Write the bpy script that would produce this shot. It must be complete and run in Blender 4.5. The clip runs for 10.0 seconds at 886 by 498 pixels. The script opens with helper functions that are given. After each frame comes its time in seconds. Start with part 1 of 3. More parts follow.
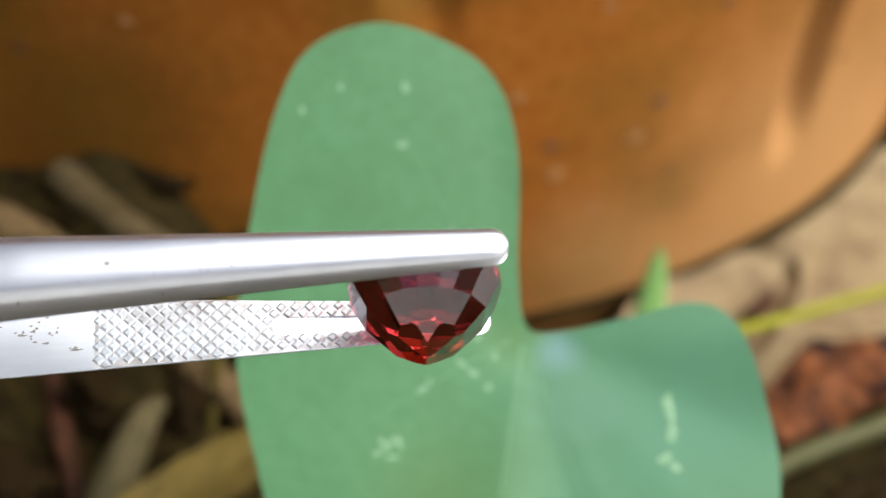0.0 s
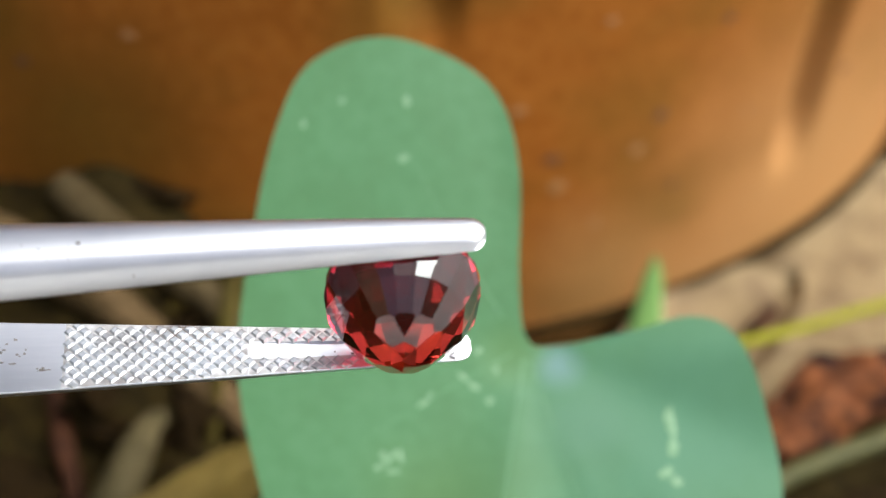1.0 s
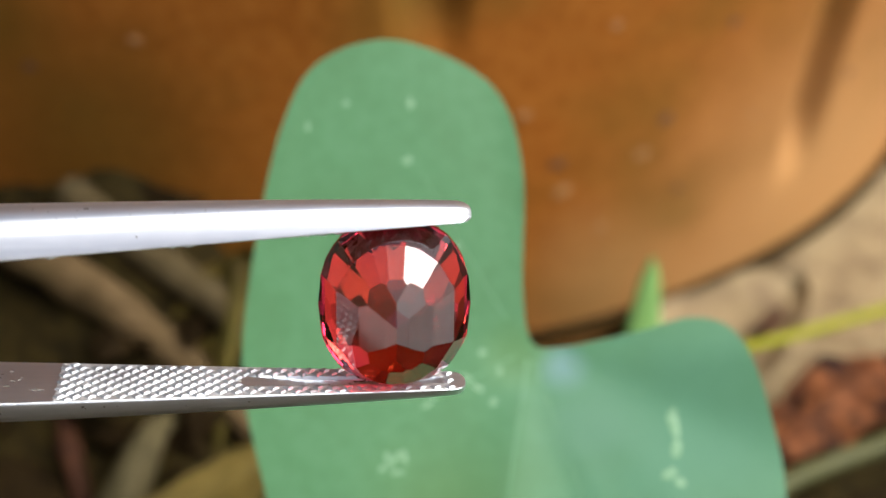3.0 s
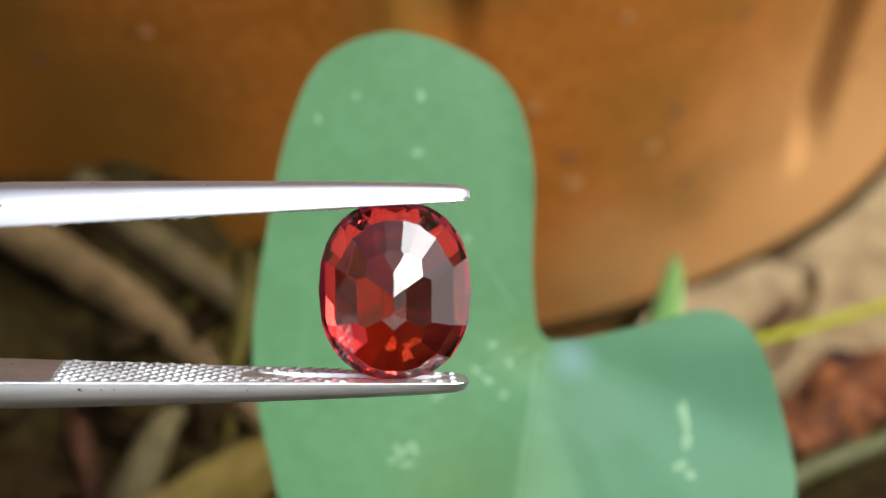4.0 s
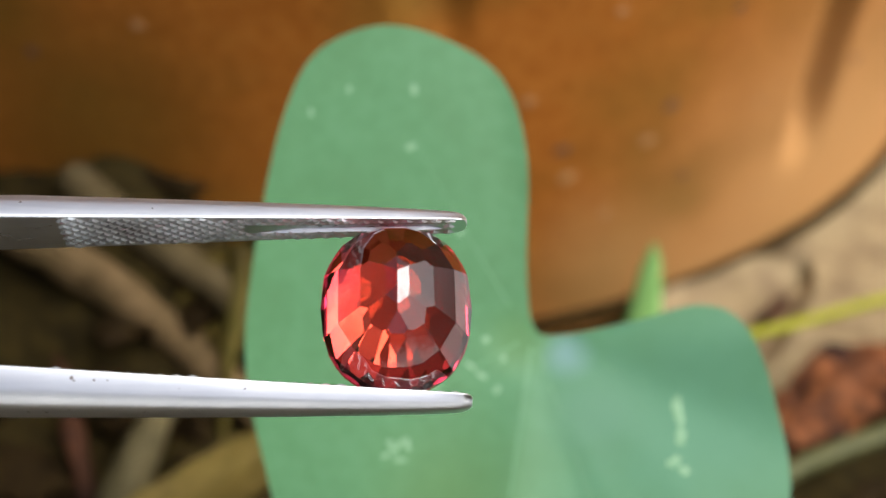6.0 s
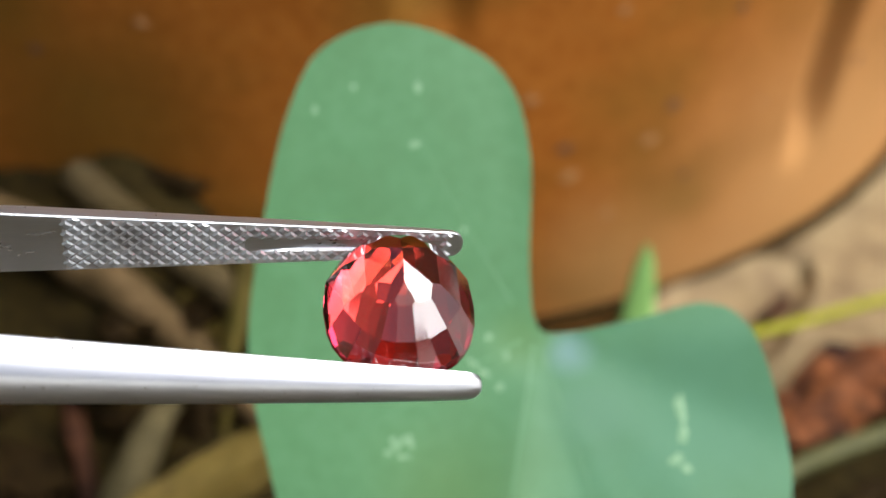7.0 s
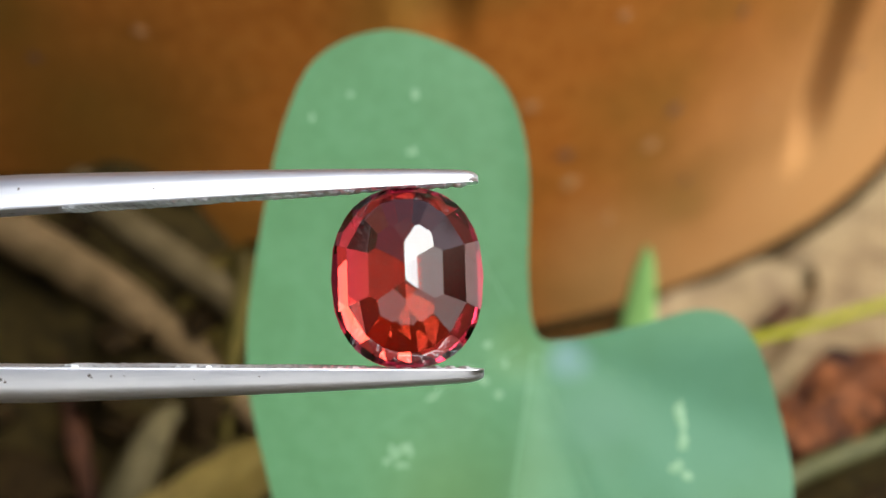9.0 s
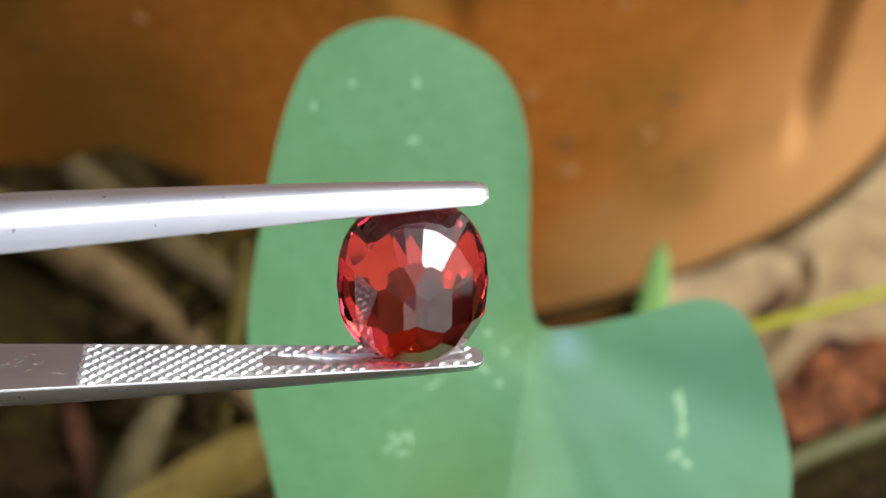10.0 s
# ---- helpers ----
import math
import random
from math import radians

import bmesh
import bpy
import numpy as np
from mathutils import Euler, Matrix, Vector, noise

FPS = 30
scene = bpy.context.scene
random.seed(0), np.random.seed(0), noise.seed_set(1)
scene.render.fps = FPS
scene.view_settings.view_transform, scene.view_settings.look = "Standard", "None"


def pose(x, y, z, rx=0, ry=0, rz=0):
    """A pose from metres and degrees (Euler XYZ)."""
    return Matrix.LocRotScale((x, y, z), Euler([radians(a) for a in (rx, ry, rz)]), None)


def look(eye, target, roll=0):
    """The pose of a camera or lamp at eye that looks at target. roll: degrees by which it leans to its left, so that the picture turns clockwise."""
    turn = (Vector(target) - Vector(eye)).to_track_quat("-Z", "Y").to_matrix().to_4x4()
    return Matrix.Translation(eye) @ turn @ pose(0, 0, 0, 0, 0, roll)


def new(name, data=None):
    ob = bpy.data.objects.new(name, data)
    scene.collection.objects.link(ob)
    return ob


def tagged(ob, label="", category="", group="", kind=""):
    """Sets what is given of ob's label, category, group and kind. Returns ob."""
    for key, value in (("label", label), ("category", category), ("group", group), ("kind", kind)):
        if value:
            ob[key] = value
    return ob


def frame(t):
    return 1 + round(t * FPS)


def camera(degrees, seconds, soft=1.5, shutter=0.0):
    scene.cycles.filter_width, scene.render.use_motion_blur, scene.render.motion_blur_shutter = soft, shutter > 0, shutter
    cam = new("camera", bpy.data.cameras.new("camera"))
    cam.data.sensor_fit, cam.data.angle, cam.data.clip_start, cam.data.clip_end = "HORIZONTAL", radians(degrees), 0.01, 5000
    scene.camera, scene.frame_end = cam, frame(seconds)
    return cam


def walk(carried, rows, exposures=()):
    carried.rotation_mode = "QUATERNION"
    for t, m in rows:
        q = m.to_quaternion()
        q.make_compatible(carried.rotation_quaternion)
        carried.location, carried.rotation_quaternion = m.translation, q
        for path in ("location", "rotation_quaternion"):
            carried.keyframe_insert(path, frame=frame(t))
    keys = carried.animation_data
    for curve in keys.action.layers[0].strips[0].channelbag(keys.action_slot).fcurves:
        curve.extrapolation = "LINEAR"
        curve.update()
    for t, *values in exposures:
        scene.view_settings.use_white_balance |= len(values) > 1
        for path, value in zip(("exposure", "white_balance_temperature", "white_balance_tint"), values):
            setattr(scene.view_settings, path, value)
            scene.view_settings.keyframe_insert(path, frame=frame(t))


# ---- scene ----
MM = 0.001

# ---- camera and its way ----
cam = camera(36.0, 10.0, soft=1.5)
cam.data.dof.use_dof = True
cam.data.dof.focus_distance = 0.0665
cam.data.dof.aperture_fstop = 36.0
CAMERA_ROWS = [
    (0, pose(-0.00043, 0.00040, 0.11221, 54.535, -0.598, -0.648)),
    (0.5, pose(-0.00014, 0.00060, 0.11237, 54.519, -0.485, -0.545)),
    (1, pose(-0.00030, 0.00045, 0.11236, 55.023, -0.531, -0.541)),
    (1.5, pose(-0.00011, 0.00043, 0.11227, 55.332, -0.404, -0.385)),
    (2, pose(-0.00002, 0.00008, 0.11246, 55.433, -0.324, -0.337)),
    (2.5, pose(0.00004, -0.00007, 0.11223, 55.436, -0.324, -0.402)),
    (4, pose(-0.00001, -0.00021, 0.11213, 55.089, -0.102, 0.073)),
    (4.5, pose(0.00000, -0.00000, 0.11214, 55.000, 0.000, 0.000)),
    (5, pose(0.00034, -0.00012, 0.11208, 55.047, 0.081, 0.007)),
    (5.5, pose(0.00030, 0.00038, 0.11192, 54.833, -0.059, -0.053)),
    (7, pose(-0.00005, 0.00002, 0.11191, 54.789, -0.348, 0.051)),
    (7.5, pose(0.00064, 0.00042, 0.11176, 55.030, 0.295, -0.063)),
    (8, pose(0.00005, 0.00020, 0.11209, 54.923, 0.014, 0.027)),
    (8.5, pose(0.00030, 0.00038, 0.11188, 55.023, 0.066, 0.045)),
    (9, pose(0.00044, 0.00038, 0.11184, 55.016, -0.009, 0.063)),
    (9.5, pose(0.00027, 0.00013, 0.11203, 54.808, -0.126, 0.079)),
    (10, pose(-0.00002, 0.00018, 0.11215, 54.456, -0.277, -0.027)),
]
walk(cam, CAMERA_ROWS)

# ---- light: bright sky, soft sun from the upper right ----
SUN_ELEVATION, SUN_AZIMUTH = radians(53), radians(-16)   # azimuth from +x towards +y
world = bpy.data.worlds.new("sky")
scene.world = world
world.use_nodes = True
wn = world.node_tree.nodes
sky = wn.new("ShaderNodeTexSky")
sky.sky_type = "NISHITA"
sky.sun_disc = False
sky.sun_elevation = SUN_ELEVATION
sky.sun_rotation = radians(90) - SUN_AZIMUTH
sky.dust_density = 7.0
sky.air_density = 0.45
sky.ozone_density = 0.0
wn["Background"].inputs["Strength"].default_value = 0.15
world.node_tree.links.new(sky.outputs[0], wn["Background"].inputs["Color"])
sun = new("sun", bpy.data.lights.new("sun", "SUN"))
sun.data.energy = 4.4
sun.data.angle = radians(62)
sun.data.color = (0.93, 0.985, 1.0)
sun_way = Vector((math.cos(SUN_ELEVATION) * math.cos(SUN_AZIMUTH), math.cos(SUN_ELEVATION) * math.sin(SUN_AZIMUTH), math.sin(SUN_ELEVATION)))
sun.matrix_basis = look(sun_way * 3, (0, 0, 0))
scene.view_settings.exposure = 0.33


# ---- materials ----
def surface(name, colours, grain, rough=0.6, metal=0.0, bump=0.3, bump_mm=0.1, stain=None, stain_mm=6.0, stain_amount=0.45, sheen=0.0, spec=0.5, coat=0.0, stretch=1.0, stain_light_patches=()):
    """Two-scale surface: colours mix over grain (mm), stain (a darker or paler colour) over stain_mm, relief of bump_mm."""
    m = bpy.data.materials.new(name)
    m.use_nodes = True
    nt = m.node_tree
    n, link = nt.nodes, nt.links.new
    b = n["Principled BSDF"]
    co = n.new("ShaderNodeTexCoord")
    fine = n.new("ShaderNodeTexNoise")
    fine.inputs["Scale"].default_value = 1 / (grain * MM)
    fine.inputs["Detail"].default_value = 5
    if stretch == 1.0:
        link(co.outputs["Object"], fine.inputs["Vector"])
    else:      # brushed along x
        brush = n.new("ShaderNodeVectorMath")
        brush.operation = "MULTIPLY"
        brush.inputs[1].default_value = (1 / stretch, 1, 1)
        link(co.outputs["Object"], brush.inputs[0])
        link(brush.outputs[0], fine.inputs["Vector"])
    mix = n.new("ShaderNodeMixRGB")
    ramp = n.new("ShaderNodeMapRange")
    ramp.inputs["From Min"].default_value, ramp.inputs["From Max"].default_value = 0.35, 0.65
    link(fine.outputs["Fac"], ramp.inputs["Value"])
    link(ramp.outputs[0], mix.inputs["Fac"])
    mix.inputs["Color1"].default_value = (*colours[0], 1)
    mix.inputs["Color2"].default_value = (*colours[1], 1)
    out = mix
    if stain:
        big = n.new("ShaderNodeTexNoise")
        big.inputs["Scale"].default_value = 1 / (stain_mm * MM)
        big.inputs["Detail"].default_value = 3
        link(co.outputs["Object"], big.inputs["Vector"])
        r2 = n.new("ShaderNodeMapRange")
        r2.inputs["From Min"].default_value, r2.inputs["From Max"].default_value = 0.45, 0.75
        r2.inputs["To Max"].default_value = stain_amount * 2
        link(big.outputs["Fac"], r2.inputs["Value"])
        out = n.new("ShaderNodeMixRGB")
        link(r2.outputs[0], out.inputs["Fac"])
        link(mix.outputs[0], out.inputs["Color1"])
        out.inputs["Color2"].default_value = (*stain, 1)
    for shade, centre, reach, strength in stain_light_patches:   # patches of stain, salts, painted shade or sheen: colour, centre, reach, strength
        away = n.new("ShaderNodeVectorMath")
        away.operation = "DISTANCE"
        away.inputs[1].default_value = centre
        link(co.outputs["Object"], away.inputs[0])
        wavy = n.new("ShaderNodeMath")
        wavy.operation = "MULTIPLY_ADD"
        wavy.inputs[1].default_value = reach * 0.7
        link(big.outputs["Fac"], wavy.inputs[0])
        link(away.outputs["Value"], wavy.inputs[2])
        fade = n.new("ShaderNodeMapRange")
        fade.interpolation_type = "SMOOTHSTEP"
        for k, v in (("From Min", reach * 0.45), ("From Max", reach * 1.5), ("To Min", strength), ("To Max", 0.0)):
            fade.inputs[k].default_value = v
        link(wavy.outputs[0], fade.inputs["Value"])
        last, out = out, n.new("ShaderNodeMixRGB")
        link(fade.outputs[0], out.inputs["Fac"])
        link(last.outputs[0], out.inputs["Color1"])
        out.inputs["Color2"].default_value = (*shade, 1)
    link(out.outputs[0], b.inputs["Base Color"])
    b.inputs["Roughness"].default_value = rough
    b.inputs["Metallic"].default_value = metal
    b.inputs["Sheen Weight"].default_value = sheen
    b.inputs["Specular IOR Level"].default_value = spec
    b.inputs["Coat Weight"].default_value = coat
    b.inputs["Coat Roughness"].default_value = 0.32
    if bump:
        bp = n.new("ShaderNodeBump")
        bp.inputs["Strength"].default_value = bump
        bp.inputs["Distance"].default_value = bump_mm * MM
        link(fine.outputs["Fac"], bp.inputs["Height"])
        link(bp.outputs[0], b.inputs["Normal"])
    return m


def gem_material():
    m = bpy.data.materials.new("red_stone")
    m.use_nodes = True
    n, link = m.node_tree.nodes, m.node_tree.links.new
    b = n["Principled BSDF"]
    # colour zones: orange-red at the culet; pink paints rim reflections towards girdle and crown
    co = n.new("ShaderNodeTexCoord")
    depth = n.new("ShaderNodeSeparateXYZ")
    link(co.outputs["Object"], depth.inputs[0])
    zone = n.new("ShaderNodeMapRange")
    for k, v in (("From Min", -3.2 * MM), ("From Max", -0.4 * MM)):
        zone.inputs[k].default_value = v
    link(depth.outputs["Y"], zone.inputs["Value"])
    tint = n.new("ShaderNodeMixRGB")
    tint.inputs["Color1"].default_value = (0.60, 0.053, 0.016, 1)
    tint.inputs["Color2"].default_value = (0.61, 0.023, 0.062, 1)
    link(zone.outputs[0], tint.inputs["Fac"])
    link(tint.outputs[0], b.inputs["Base Color"])
    b.inputs["Roughness"].default_value = 0.0
    b.inputs["IOR"].default_value = 1.92
    b.inputs["Transmission Weight"].default_value = 1.0
    return m


STEEL = surface("satin_steel", ((0.77, 0.805, 0.85), (0.83, 0.86, 0.90)), 0.22, rough=0.38, metal=1.0, bump=0.35, bump_mm=0.012, stretch=14, stain=(0.68, 0.71, 0.76), stain_mm=5)
STEEL_KNURL = surface("knurled_steel", ((0.60, 0.64, 0.68), (0.74, 0.78, 0.82)), 0.5, rough=0.5, metal=1.0, bump=0.15, bump_mm=0.02, stain=(0.16, 0.13, 0.11), stain_mm=2.4, stain_amount=0.35)
GRIME = surface("grime", ((0.062, 0.0527, 0.0496), (0.124, 0.105, 0.0992)), 0.1, rough=0.7)
GROOVE = surface("groove_grime", ((0.48, 0.475, 0.47), (0.74, 0.74, 0.75)), 0.9, rough=0.5, metal=0.7, stain=(0.12, 0.09, 0.07), stain_mm=2.0, stain_amount=0.45)
SMUDGE = surface("smudge", ((0.20, 0.18, 0.16), (0.36, 0.34, 0.32)), 0.15, rough=0.5, metal=0.4)
STAIN = surface("dark_stain", ((0.062, 0.0465, 0.0341), (0.149, 0.124, 0.0992)), 0.12, rough=0.6)
STONE = gem_material()
# Bluish patches paint in the lobe's sheen and notch glow; yellower ones are colour
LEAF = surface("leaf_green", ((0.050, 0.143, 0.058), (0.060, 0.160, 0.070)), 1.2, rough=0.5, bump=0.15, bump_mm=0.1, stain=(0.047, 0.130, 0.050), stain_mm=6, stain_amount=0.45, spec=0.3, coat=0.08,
               stain_light_patches=(((0.062, 0.168, 0.100), (0.018, -0.013, 0.0), 0.014, 0.85), ((0.067, 0.14, 0.0446), (0.001, -0.019, 0.0015), 0.007, 0.6), ((0.0651, 0.146, 0.0434), (0.006, -0.007, 0.0), 0.003, 0.55), ((0.124, 0.223, 0.223), (0.0096, -0.0082, -0.0003), 0.0022, 0.85), ((0.0837, 0.177, 0.118), (0.0115, -0.0125, 0.0), 0.005, 0.45)))
LEAF_PALE = surface("leaf_marking", ((0.112, 0.235, 0.122), (0.160, 0.290, 0.165)), 0.5, rough=0.5, bump=0.1)
VEIN = surface("leaf_vein", ((0.0713, 0.186, 0.0868), (0.0837, 0.205, 0.0961)), 0.8, rough=0.45, bump=0.1)
STALK = surface("leaf_stalk", ((0.0744, 0.161, 0.0496), (0.0992, 0.186, 0.062)), 0.8, rough=0.45)
GRASS = surface("grass_green", ((0.170, 0.345, 0.095), (0.205, 0.395, 0.125)), 1.0, rough=0.5)
# Dark olive patches paint stain and shade at left, pale ones salts and light
TERRACOTTA = surface("terracotta", ((0.240, 0.076, 0.0095), (0.305, 0.108, 0.0165)), 1.6, rough=0.62, bump=0.35, bump_mm=0.3, stain=(0.165, 0.078, 0.0125), stain_mm=20, stain_amount=0.5, spec=0.1,
                     stain_light_patches=(((0.400, 0.222, 0.086), (0.056, 0.162, 0.006), 0.050, 0.8), ((0.0713, 0.0465, 0.0062), (-0.037, 0.13, 0.037), 0.018, 0.65), ((0.0992, 0.0589, 0.00744), (-0.046, 0.130, 0.052), 0.009, 0.6), ((0.290, 0.168, 0.062), (0.022, 0.142, 0.008), 0.016, 0.6), ((0.136, 0.0868, 0.0124), (-0.004, 0.134, 0.052), 0.009, 0.4)))
TERRACOTTA_EDGE = surface("dark_terracotta", ((0.012, 0.0072, 0.0022), (0.026, 0.016, 0.005)), 1.2, rough=0.9, spec=0.03)
SPECK = surface("speck", ((0.25, 0.115, 0.032), (0.30, 0.145, 0.048)), 0.6, rough=0.7)
SPECK_DARK = surface("dark_speck", ((0.0806, 0.031, 0.0112), (0.124, 0.0496, 0.0155)), 0.6, rough=0.7)
SOIL = surface("soil", ((0.0090, 0.0062, 0.0016), (0.028, 0.0190, 0.0045)), 2.2, rough=0.9, bump=0.8, bump_mm=0.8, stain=(0.022, 0.0155, 0.004), stain_mm=14, spec=0.08)
CHIP = surface("bark_chip", ((0.0078, 0.0046, 0.0014), (0.0195, 0.0115, 0.0032)), 1.4, rough=0.85, bump=0.6, bump_mm=0.4, stain=(0.014, 0.0078, 0.0028), stain_mm=8, spec=0.06)
RED_BARK = surface("red_bark", ((0.072, 0.0225, 0.0076), (0.175, 0.062, 0.0205)), 2.6, rough=0.8, bump=0.7, bump_mm=0.5, stain=(0.0139, 0.00511, 0.00326), stain_mm=3.5, stain_amount=0.8, spec=0.12)
BROWN_BARK = surface("brown_bark", ((0.02, 0.0074, 0.0034), (0.056, 0.0205, 0.009)), 2.0, rough=0.8, bump=0.7, bump_mm=0.5, stain=(0.0124, 0.0062, 0.00372), stain_mm=5, spec=0.12)
TWIG = surface("dry_twig", ((0.074, 0.047, 0.020), (0.118, 0.078, 0.036)), 1.1, rough=0.8, bump=0.6, bump_mm=0.3, stain=(0.0369, 0.0253, 0.0079), stain_mm=6, spec=0.12)
TWIG_GREY = surface("grey_twig", ((0.0516, 0.0369, 0.0158), (0.0801, 0.0601, 0.0285)), 1.3, rough=0.85, bump=0.6, bump_mm=0.3, stain=(0.0369, 0.0263, 0.00843), stain_mm=6, spec=0.12)
OLIVE = surface("olive_stem", ((0.062, 0.0527, 0.00992), (0.105, 0.0806, 0.0186)), 1.5, rough=0.7, stain=(0.0372, 0.0248, 0.0062), stain_mm=6, spec=0.12)
PALE_TWIG = surface("pale_olive_twig", ((0.058, 0.047, 0.021), (0.094, 0.077, 0.036)), 1.5, rough=0.75, bump=0.4, bump_mm=0.3, stain=(0.0326, 0.0279, 0.0116), stain_mm=6, spec=0.12)
GOLD = surface("golden_dry_leaf", ((0.0868, 0.062, 0.0124), (0.13, 0.0942, 0.0211)), 1.8, rough=0.7, bump=0.5, bump_mm=0.3, stain=(0.0682, 0.0465, 0.00992), stain_mm=6, spec=0.15)
STRAW = surface("dry_leaf", ((0.180, 0.130, 0.066), (0.250, 0.185, 0.100)), 1.6, rough=0.75, bump=0.5, bump_mm=0.3, stain=(0.087, 0.0553, 0.029), stain_mm=7, spec=0.2)
# The unseen wall's olive tint stands in for greenery reflected by the stone
ADDED_WALL = surface("olive_light_blocker", ((0.078, 0.080, 0.052), (0.115, 0.112, 0.080)), 60, rough=0.9, bump=0.3, bump_mm=4, stain=(0.062, 0.062, 0.0558), stain_mm=300, spec=0.12)
BOUNCE_PALE = surface("pale_bounce", ((0.35, 0.345, 0.335), (0.44, 0.435, 0.425)), 8, rough=0.8, bump=0.3, bump_mm=0.6, stain=(0.34, 0.33, 0.31), stain_mm=120, spec=0.2)
YELLOW = surface("yellow_stem", ((0.167, 0.174, 0.00372), (0.217, 0.217, 0.00744)), 1.2, rough=0.5, spec=0.15)
DULL_GREEN = surface("dull_green_stem", ((0.0372, 0.0409, 0.0124), (0.062, 0.0608, 0.0211)), 1.4, rough=0.6, spec=0.2)


# ---- mesh helpers ----
def mesh_of(name, verts, faces, material, smooth=False):
    me = bpy.data.meshes.new(name)
    me.from_pydata([tuple(v) for v in verts], [], faces)
    me.update()
    me.materials.append(material)
    if smooth:
        me.polygons.foreach_set("use_smooth", [True] * len(me.polygons))
    return me


def part(name, verts, faces, material, parent, label="", smooth=False):
    ob = new(name, mesh_of(name, verts, faces, material, smooth))
    ob.parent = parent
    if label:
        tagged(ob, label)
    return ob


def curve_points(points, steps, closed=False):
    """A smooth line through the points."""
    pts = [Vector(p) for p in points]
    n = len(pts)
    out = []
    for i in range(n if closed else n - 1):
        if closed:
            a, b, c, d = (pts[(i + k) % n] for k in (-1, 0, 1, 2))
        else:
            a, b, c, d = pts[max(i - 1, 0)], pts[i], pts[i + 1], pts[min(i + 2, n - 1)]
        for s in range(steps):
            u = s / steps
            out.append(0.5 * ((2 * b) + (c - a) * u + (2 * a - 5 * b + 4 * c - d) * u * u + (3 * b - a - 3 * c + d) * u ** 3))
    if not closed:
        out.append(pts[-1])
    return out


def tube(points, radii, around=10, rough=0.0, steps=6, seed=0, flat=1.0):
    """A bent, tapered, slightly lumpy rod; radii run from end to end."""
    line = curve_points(points, steps)
    n = len(line)
    verts, faces = [], []
    up = Vector((0.13, 0.21, 0.97))
    for i, p in enumerate(line):
        d = (line[min(i + 1, n - 1)] - line[max(i - 1, 0)]).normalized()
        side = d.cross(up).normalized()
        top = side.cross(d)
        u = i / (n - 1) * (len(radii) - 1)
        k = min(int(u), len(radii) - 2)
        r = radii[k] + (radii[k + 1] - radii[k]) * (u - k)
        for j in range(around):
            a = 2 * math.pi * j / around
            q = side * math.cos(a) + top * math.sin(a) * flat
            bulge = 1 + rough * noise.noise(Vector((p.x / (4 * MM), p.y / (4 * MM), p.z / (4 * MM))) + q * 1.3 + Vector((seed, 0, 0)))
            verts.append(p + q * r * bulge)
    for i in range(n - 1):
        for j in range(around):
            a, b = i * around + j, i * around + (j + 1) % around
            faces.append((a, b, b + around, a + around))
    faces.append(tuple(range(around))[::-1])
    faces.append(tuple((n - 1) * around + j for j in range(around)))
    return verts, faces


def mm(points):
    return [Vector(p) * MM for p in points]


# ---- ground ----
POT_X, POT_Y, POT_R, POT_FLARE = -0.0226, 0.2436, 0.1103, 0.12


def ground_height(x, y):
    """Litter-covered soil, heaped against the pot on its shaded side."""
    px, py = x / MM, y / MM
    heap = 31 * math.exp(-((px + 62) / 36) ** 2 - ((py - 134) / 22) ** 2)
    heap += 18 * math.exp(-((px + 32) / 13) ** 2 - ((py - 130) / 14) ** 2)
    near = math.exp(-((px / 260) ** 2 + ((py - 150) / 260) ** 2))
    lumps = 1.6 * noise.noise(Vector((px / 14, py / 14, 0))) + 0.9 * noise.noise(Vector((px / 5, py / 5, 3)))
    calm = 1 - 0.9 * math.exp(-((px - 58) / 30) ** 2 - ((py - 150) / 22) ** 2)
    return (heap + lumps * near * calm - 1.2) * MM


def build_ground():
    steps = [-40, -12, -4, -1.6, -0.8, -0.4, -0.25] + [-0.16 + 0.0025 * i for i in range(129)] + [0.25, 0.4, 0.8, 1.6, 4, 12, 40]
    xs, ys = steps, [s + 0.14 for s in steps]
    verts = [(x, y, ground_height(x, y)) for y in ys for x in xs]
    n = len(xs)
    faces = [(j * n + i, j * n + i + 1, (j + 1) * n + i + 1, (j + 1) * n + i) for j in range(n - 1) for i in range(n - 1)]
    ob = new("ground", mesh_of("ground", verts, faces, SOIL, True))
    tagged(ob, "dark brown garden soil strewn with litter", "ground", kind="structure")


